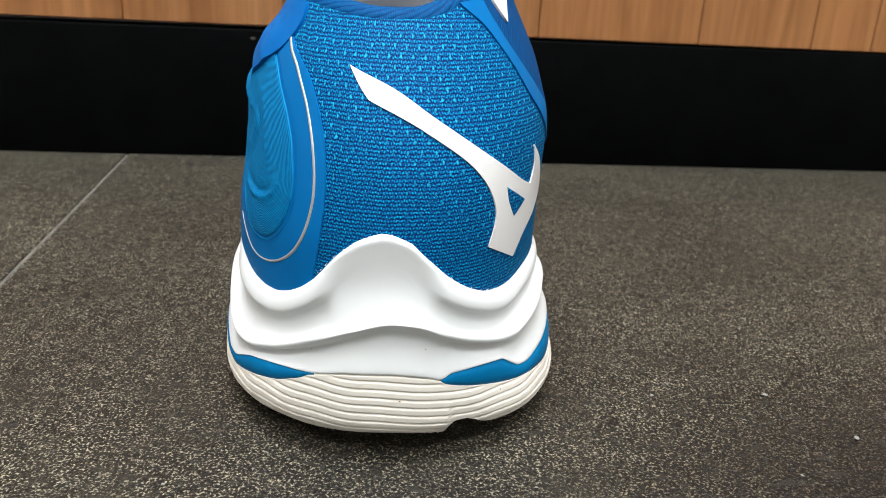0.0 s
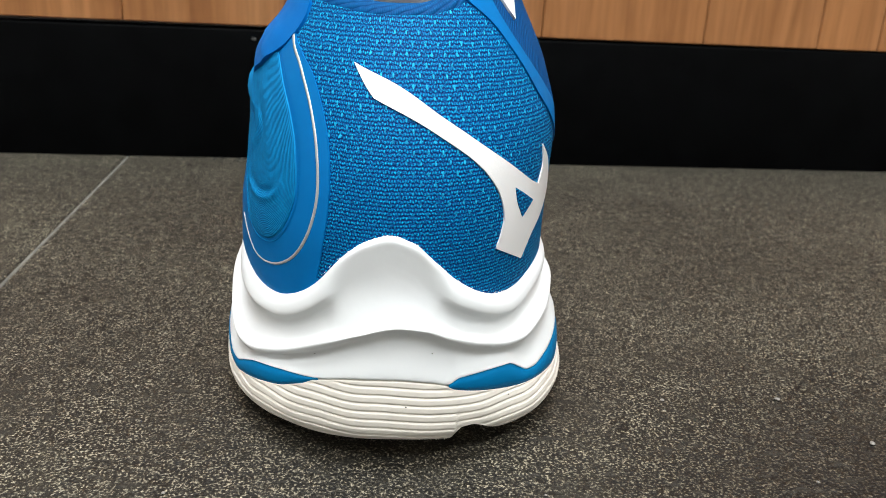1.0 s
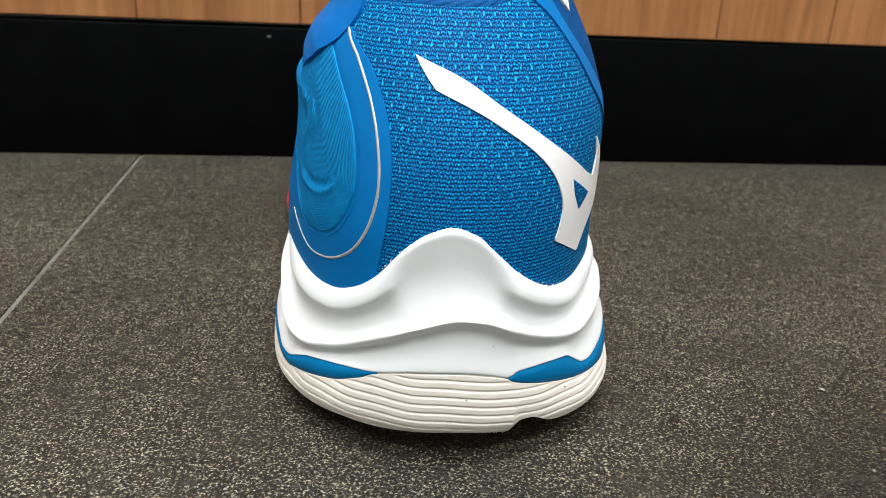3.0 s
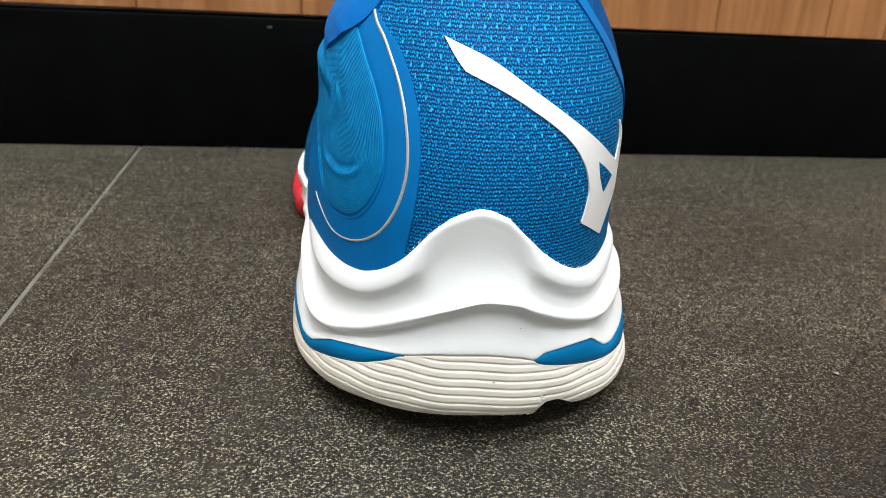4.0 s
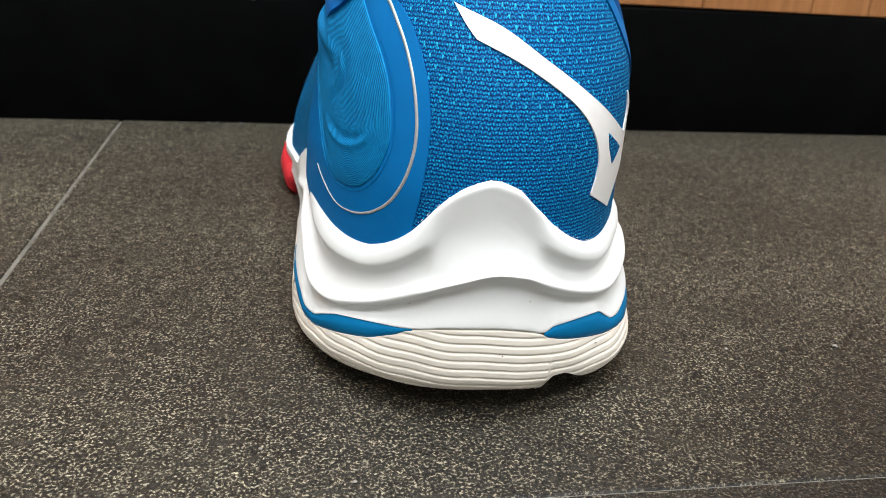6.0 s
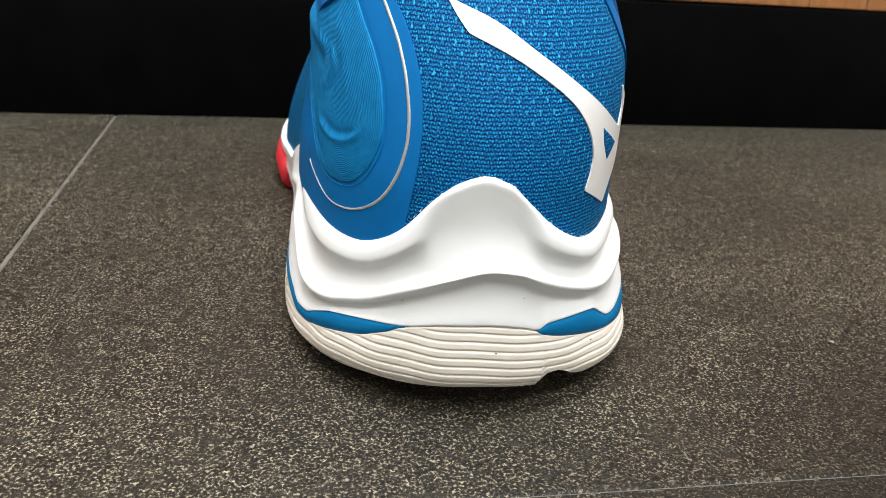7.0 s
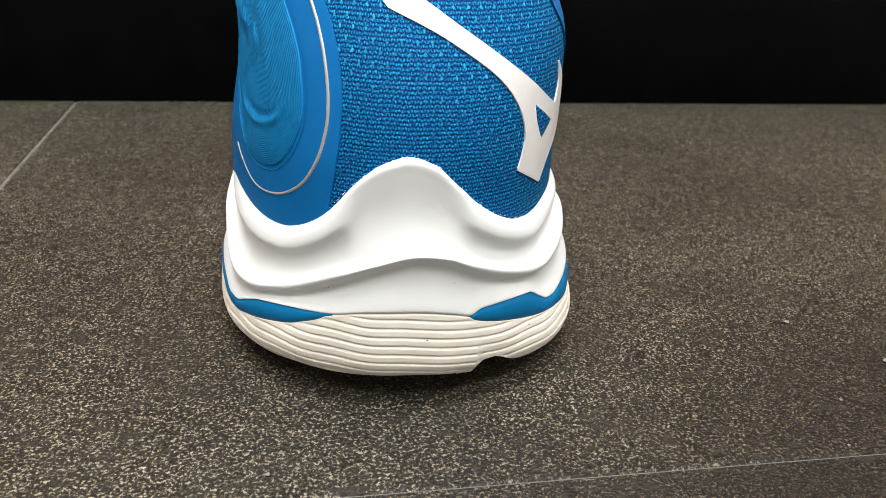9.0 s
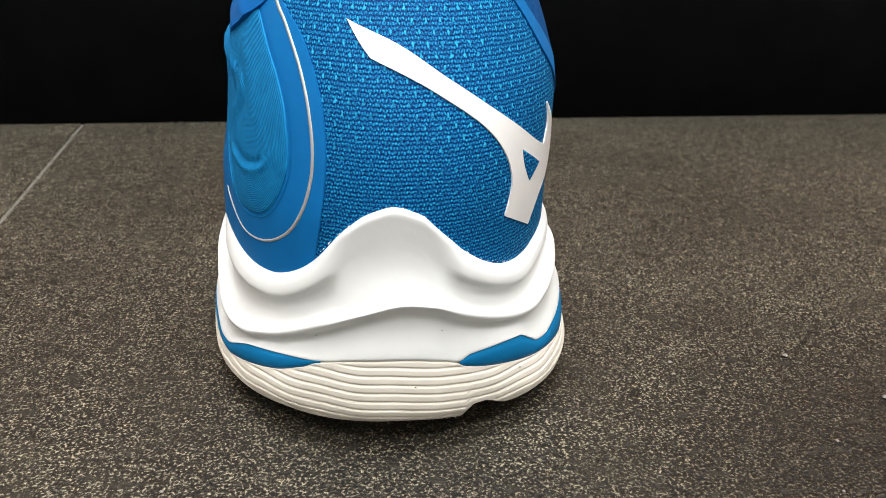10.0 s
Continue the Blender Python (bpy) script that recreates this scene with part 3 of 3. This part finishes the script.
# padded collar
cols = []
for s in np.linspace(-0.112, 0.112, 150):
    p, q = hull(s, 1.0), hull(s, 0.97)
    side = (hull(min(s + 0.002, END_R), 1.0) - hull(max(s - 0.002, END_L), 1.0)).normalized()
    up = Vector((0, 0, 1))
    inward = up.cross(side).normalized()
    if inward.dot(Vector((p.x, p.y - 0.07, 0))) > 0:
        inward.negate()
    mid = p + inward * 0.0034 - up * 0.0012
    r = 0.0036
    cols.append([mid + (inward * math.cos(a) + up * math.sin(a)) * r for a in np.linspace(math.pi * 1.12, -math.pi * 0.45, 16)] + [mid + inward * 0.003 - up * 0.03])
rows = [list(r) for r in zip(*cols)]
uvs = [[(j * 0.0017, i * 0.0008) for j in range(len(r))] for i, r in enumerate(rows)]
part("collar", grid(rows, uvs=uvs), M_COLLAR, shoe, "padded royal blue knit collar")


def patch(name, outline, material, lift, label, parent=None, cell=0.0022, shape=None):
    """A thin piece laid on the heel: an outline in (s, z) in metres, with a rim down to the skin."""
    bm = bmesh.new()
    bm.faces.new([bm.verts.new((p[0], p[1], 0)) for p in outline])
    lo, hi = np.min(outline, axis=0)[:2], np.max(outline, axis=0)[:2]
    for axis in (0, 1):
        for c in np.arange(lo[axis] + cell, hi[axis], cell):
            co, no = [0, 0, 0], [0, 0, 0]
            co[axis], no[axis] = c, 1
            bmesh.ops.bisect_plane(bm, geom=bm.verts[:] + bm.edges[:] + bm.faces[:], plane_co=co, plane_no=no, dist=1e-7)
    bmesh.ops.triangulate(bm, faces=[f for f in bm.faces if len(f.verts) > 4])
    layer = bm.loops.layers.uv.new("UVMap")
    for f in bm.faces:
        for lp in f.loops:
            lp[layer].uv = lp.vert.co.xy
    for e in bm.edges:
        if e.is_boundary:
            e.smooth = False
    rim = bmesh.ops.extrude_edge_only(bm, edges=[e for e in bm.edges if e.is_boundary])["geom"]
    low = {v for v in rim if isinstance(v, bmesh.types.BMVert)}
    for v in bm.verts:
        s, z = v.co.x, v.co.y
        v.co = skin(s, z, -0.0004 if v in low else lift + (shape(s, z) if shape else 0))
    bmesh.ops.recalc_face_normals(bm, faces=bm.faces[:])
    return part(name, bm, material, parent or shoe, label)


def path(*pieces):
    """An outline of smooth stretches, in millimetres, with corners where they meet."""
    outline = []
    for p in pieces:
        line = spline([(a / 1000, b / 1000) for a, b in p], 6) if len(p) > 2 else [np.array(q) / 1000 for q in p]
        outline += line[:-1]
    return outline


# white emblem on the back of the heel: a long bar that forks at its low end
emblem = path([(-14.7, 89.1), (-11.2, 85.2), (-8.4, 82.5)], [(-8.4, 82.5), (-0.5, 79.6), (6.3, 76.3), (16, 70.2), (22.8, 63.8), (25.8, 58), (25.4, 53.9), (24, 50.2)],
              [(24, 50.2), (35, 45.0)], [(35, 45.0), (40.5, 49.8), (48, 53.6), (52.5, 58.0), (49, 65), (42.4, 70.4)], [(42.4, 70.4), (43.6, 65.5), (41.5, 61.4)],
              [(41.5, 61.4), (36, 63.6), (29.5, 67.0), (19.5, 72.6), (9.5, 78.6), (-1.5, 84.9), (-14.7, 89.1)])
patch("emblem", emblem, M_PRINT, 0.00035, "plain white forked bar emblem", upper)
patch("emblem_gap", path([(29.2, 63.0), (38.4, 58.4)], [(38.4, 58.4), (33.3, 55.6)], [(33.3, 55.6), (30.6, 59.4), (29.2, 63.0)]), M_KNIT, 0.0005, "blue mesh triangle inside the emblem", upper)

# smooth blue panel on one side, with a silver line and a padded oval
bottom = [(s, z_top(s / 1000) * 1000 - 2.0) for s in (-21.8, -30, -40, -50, -60, -70, -82)]
panel = path([(-52, 102), (-47, 98), (-41, 93.2), (-33.4, 89.2), (-28, 85.9), (-23.9, 81), (-20.7, 74.5), (-19.3, 68), (-18.9, 62.5), (-19.2, 56), (-19.9, 50), (-21.0, 44.5), (-21.8, 40.0)], bottom, [(-82, 41), (-90, 60), (-92, 102)], [(-92, 102), (-52, 102)])
side_panel = patch("side_panel", panel, M_SKIN, 0.0004, "smooth bright blue overlay panel", upper)
line = spline([(a / 1000, b / 1000) for a, b in ((-41.5, 92.8), (-38, 90.2), (-33, 86.8), (-27.7, 80.8), (-24.6, 74.8), (-22.9, 68.8), (-22.2, 63.5), (-22.5, 58.5), (-24.3, 52.4), (-28, 47.2), (-33.5, 43.7), (-40, 42.2), (-46.5, 42.8), (-54, 46.6), (-57, 48.6))], 8)
rows = [[], [], [], []]
for i, p in enumerate(line):
    d = (line[min(i + 1, len(line) - 1)] - line[max(i - 1, 0)])
    d = d / np.hypot(*d)
    n = np.array((-d[1], d[0])) * (0.00042 - 0.00035 * step(0.50, 1.0, i / len(line)))
    for r, (k, h) in zip(rows, ((1, 0.00042), (0.55, 0.00062), (-0.55, 0.00062), (-1, 0.00042))):
        r.append(skin(*(p + n * k), h))
part("silver_line", grid(rows), M_SILVER, side_panel, "thin silver reflective line")

oval = spline([(a / 1000, b / 1000) for a, b in ((-54, 91), (-44.7, 88.2), (-35.1, 80), (-31.2, 74.8), (-29, 69.5), (-28.1, 62.7), (-28.6, 57.9), (-31.7, 51.7), (-36.9, 47.9), (-43.5, 47.2), (-49.2, 48.9), (-55.2, 54.1), (-62.4, 60.6), (-72, 68), (-80, 77), (-78, 87), (-66, 91.5))], 8, closed=True)
core = spline([(-0.066, 0.084), (-0.0575, 0.0765), (-0.0500, 0.068), (-0.0440, 0.0605)], 14)
# creases and rolls of the padding: way, height and breadth in millimetres
FOLDS = [([(-86, 72), (-74, 69.8), (-66.4, 66.7), (-59.4, 61.3), (-53, 54.7), (-47, 50.8)], -0.55, 0.9),
         ([(-74, 79), (-63.9, 74.9), (-58.6, 73.3), (-53.3, 71.6)], -0.75, 0.8),
         ([(-78, 82.5), (-66, 78.4), (-58, 76.2), (-52, 74.4)], 0.55, 1.2),
         ([(-80, 85), (-68, 81.6), (-60, 79.6)], -0.6, 0.8),
         ([(-51.5, 76), (-48.9, 73.5), (-49.4, 70.9), (-51.7, 67.6), (-56, 65.5)], 0.50, 0.8),
         ([(-47.2, 75), (-46.6, 71.5), (-48.2, 67.5), (-51.5, 64.8)], -0.45, 0.8),
         ([(-54.5, 61.5), (-51.3, 58.7), (-45.6, 56.9), (-40.3, 57.1), (-35.9, 59.2), (-33.2, 63)], 0.36, 0.8),
         ([(-52, 60.9), (-46, 58.7), (-40.2, 58.8), (-36.6, 61)], -0.30, 0.9),
         ([(-55, 82.5), (-47, 78), (-42, 70), (-39.5, 63)], 0.25, 2.4)]
FOLDS = [(np.array(spline([(a / 1000, b / 1000) for a, b in way], 10)), h / 1000, w / 1000) for way, h, w in FOLDS]


def fold(s, z):
    """How far the padding stands up at (s, z) through its creases."""
    h = 0.0
    for way, high, wide in FOLDS:
        d = np.hypot(way[:, 0] - s, way[:, 1] - z)
        i = int(np.argmin(d))
        v = i / (len(way) - 1)
        h += high * math.exp(-(d[i] / wide) ** 2) * min(1, 5 * v, 5 * (1 - v))
    return h + 0.0011 * step(0.070, 0.079, z) * (1 - step(0.080, 0.088, z)) * step(0.050, 0.066, -s)


rows, uvs = [], []
arc = np.concatenate([[0], np.cumsum([np.hypot(*(b - a)) for a, b in zip(oval, oval[1:])])])
for k in range(81):
    rho = k / 80
    r, uv = [], []
    for p, along in zip(oval, arc):
        c = min(core, key=lambda q: np.hypot(*(q - p)) + 0.6 * abs(q[1] - p[1]))
        q = c + (p - c) * rho
        h = 0.0006 + 0.0006 * (1 - rho**3) - 0.0008 * math.exp(-((rho - 0.965) / 0.022) ** 2) + fold(*q) * (1 - step(0.86, 1.0, rho))
        r.append(skin(q[0], q[1], h))
        uv.append((rho * 0.020, along * (0.4 + 0.6 * rho)))
    rows.append(r)
    uvs.append(uv)
part("padded_oval", grid(rows, closed=True, uvs=uvs), M_RIB, side_panel, "padded oval of creased, ribbed blue fabric")

def pucker(s, z):
    """Small rolls along the low edge of the collar's wing."""
    low = 1 - step(0.087, 0.098, z)
    return step(0.042, 0.056, -s) * low * (0.0016 + 0.0002 * math.sin((z + 0.25 * s) * 1300))


# smooth wing of the collar that laps over the top of the padding
wing = path([(-39.5, 99.8), (-38.8, 97), (-39.6, 94.4), (-41.4, 92.2), (-44.9, 89.6), (-51, 86.6), (-56, 84.2), (-62, 81.6)], [(-62, 81.6), (-66, 83.5), (-71, 87.4), (-79, 89.5), (-92, 91.5)], [(-92, 91.5), (-92, 103.5)], [(-92, 103.5), (-70, 104.5), (-55, 103.4), (-47, 102.2), (-39.5, 99.8)])
patch("collar_wing", wing, M_WING, 0.0007, "smooth royal blue wing of the collar", upper, 0.0013, shape=pucker)

# the other side: a smooth strip from the collar, quarter fabric and a white corner beyond it
quarter = path([(29.5, 103.5), (34.5, 95.5), (43.5, 86.5), (59.5, 76.0), (74, 68), (105, 56)], [(105, 56), (105, 107)], [(105, 107), (29.5, 103.5)])
patch("quarter", quarter, M_QUARTER, 0.0004, "darker ribbed blue side fabric", upper)
strip = path([(19.5, 102.2), (28.5, 97.0), (36, 89.2), (44, 80.8), (54, 73.4), (68, 65), (84, 58)], [(84, 58), (84, 63)], [(84, 63), (70, 70), (59.5, 77), (44, 87), (35, 96), (29.8, 103.4)], [(29.8, 103.4), (19.5, 102.2)])
patch("overlay_strip", strip, M_SKIN, 0.00045, "smooth light blue overlay strip", upper)
patch("white_corner", path([(33.5, 103.8), (39.8, 97.6)], [(39.8, 97.6), (47, 104.6)], [(47, 104.6), (33.5, 103.8)]), M_PRINT, 0.0010, "white overlay corner", upper)

# tongue, laces, insole
rows = []
rise = spline([(0.196, 0.070), (0.150, 0.080), (0.120, 0.088), (0.110, 0.102), (0.106, 0.128)], 8)
for k, (y, z) in enumerate(rise):
    v = k / (len(rise) - 1)
    wide = 0.013 + 0.013 * v
    up = min(1, max(0, (v - 0.5) * 3))
    rows.append([Vector((wide * math.cos(a), y + 0.004 * up * math.sin(a) + 0.006 * up * math.cos(a) ** 2, z + 0.004 * (1 - up) * math.sin(a) - 0.006 * (1 - up) * math.cos(a) ** 2)) for a in np.linspace(0, 2 * math.pi, 24, endpoint=False)])
part("tongue", grid(rows, closed=True), M_LINING, shoe, "white padded tongue")
for k in range(6):
    v = k / 5
    y, z = 0.188 - 0.070 * v, 0.0835 + 0.030 * v
    pts = spline([(-0.024 - 0.004 * v, y + 0.004, z - 0.012), (-0.015, y, z - 0.003), (0.0, y - 0.003, z + 0.001), (0.015, y, z - 0.003), (0.024 + 0.004 * v, y + 0.004, z - 0.012)], 6)
    rows = []
    for a in np.linspace(0, 2 * math.pi, 10, endpoint=False):
        rows.append([Vector((p[0], p[1] + 0.0034 * math.cos(a), p[2] + 0.0011 * math.sin(a))) for p in pts])
    rows.append(rows[0])
    part("lace", grid(rows, uvs=[[(j * 0.002, i * 0.0007) for j in range(len(r))] for i, r in enumerate(rows)]), M_LACE, shoe, "flat white lace")
rows = []
for k in (1.0, 0.6, 0.2, 0.0):
    rows.append([Vector((p[0] * 0.84 * k, 0.13 + (p[1] - 0.13) * 0.93 * (0.6 + 0.4 * k), 0.040 - 0.012 * step(0.08, 0.16, p[1]))) for p in [ref(s) for s in np.linspace(END_L, END_R, 80)]])
part("insole", grid(rows), M_DARKIN, shoe, "dark insole")

# pale crumbs of grit on the tiles
for x, y, r in ((0.1057, 0.205, 0.0011), (0.0731, 0.2055, 0.0007), (-0.0318, 0.1565, 0.0006), (-0.0507, 0.169, 0.0006), (0.032, 0.1655, 0.0005), (0.055, 0.30, 0.0012), (0.120, 0.183, 0.0010), (0.088, 0.152, 0.0004), (0.097, 0.168, 0.0005)):
    bm = bmesh.new()
    bmesh.ops.create_icosphere(bm, subdivisions=2, radius=r * 0.75)
    for v in bm.verts:
        v.co *= 1 + 0.7 * noise.noise(v.co * 1500 + Vector((x * 99, y * 99, 0)))
        v.co.z *= 0.45
    low = min(v.co.z for v in bm.verts)
    ob = part("grit_crumb", bm, M_GRIT)
    ob.location = (x, y, -low)
    tagged(ob, "tiny pale crumb of grit on the tiles", "grit", "grit on the floor")

# frayed flecks of white glue where the upper meets the foam
bm = bmesh.new()
rng = random.Random(5)
for k in range(120):
    s = rng.uniform(-0.020, 0.058)
    z = z_top(s) + 0.0001 + abs(rng.gauss(0, 0.00010)) - 0.0001
    r = rng.uniform(0.00005, 0.00013)
    m = Matrix.Translation(skin(s, z, 0.0007 if s < -0.0205 else 0.0001)) @ Matrix.Diagonal((r * rng.uniform(0.8, 2.2), r, r * rng.uniform(0.7, 1.3), 1))
    bmesh.ops.create_icosphere(bm, subdivisions=1, radius=1.0, matrix=m)
tagged(part("glue_fleck", bm, M_PRINT, shoe, "tiny frayed white glue flecks"), kind="stuff")

# torn moulding flash along the low edge of the outsole, beside its cut
bm = bmesh.new()
for k in range(20):
    s = rng.uniform(0.003, 0.0128) if k < 17 else rng.uniform(0.020, 0.027)
    ze = z_edge(s)
    r = rng.uniform(0.00010, 0.00022)
    m = Matrix.Translation(at(s, base(s, ze) + rng.uniform(0.0014, 0.0022), ze + rng.uniform(-0.0001, 0.0003))) @ Matrix.Diagonal((r * rng.uniform(0.8, 2.0), r, r * rng.uniform(0.6, 1.2), 1))
    bmesh.ops.create_icosphere(bm, subdivisions=1, radius=1.0, matrix=m)
tagged(part("moulding_flash", bm, M_RUBBER, shoe, "torn white crumbs of rubber flash"), kind="stuff")

# dust lying along the foot of the kick board
bm = bmesh.new()
for k in range(60):
    x, y = rng.uniform(-0.16, 0.30), WALL_Y - abs(rng.gauss(0, 0.004)) - 0.0006
    if rng.random() < 0.4:
        x = rng.gauss(-0.075, 0.008)
    r = rng.uniform(0.0002, 0.0007)
    bmesh.ops.create_icosphere(bm, subdivisions=1, radius=1.0, matrix=Matrix.Translation((x, y, r * 0.5)) @ Matrix.Diagonal((r * 1.6, r, r * 0.6, 1)))
tagged(part("dust", bm, M_DULL), "grey dust along the black kick board", "dust", kind="stuff")

# a pale speck stuck to the kick board
bm = bmesh.new()
bmesh.ops.create_icosphere(bm, subdivisions=2, radius=0.0011)
for v in bm.verts:
    v.co = Vector((v.co.x * 1.3, v.co.y * 0.25, v.co.z * 0.7)) * (1 + 0.4 * noise.noise(v.co * 1500))
speck = part("paint_speck", bm, M_DULL)
speck.location = (-0.0665, WALL_Y - 0.0003, 0.0655)
tagged(speck, "small grey speck stuck on the black kick board", "speck")

# pin-prick marks on foam and rubber
bm = bmesh.new()
for a, z in ((-0.0042, 0.0492), (-0.0118, 0.0402), (0.0068, 0.0292), (0.0195, 0.0292), (0.0011, 0.0168), (0.027, 0.0150), (-0.0205, 0.0268)):
    r = rng.uniform(0.00011, 0.00019)
    bmesh.ops.create_icosphere(bm, subdivisions=1, radius=1.0, matrix=Matrix.Translation(at(a, base(a, z) + (0.0022 if z > 0.036 else 0.0006 if z > 0.024 else -0.0004), z)) @ Matrix.Diagonal((r * 1.4, r, r * 0.8, 1)))
tagged(part("dirt_mark", bm, M_DULL, shoe, "tiny grey dirt marks"), kind="stuff")
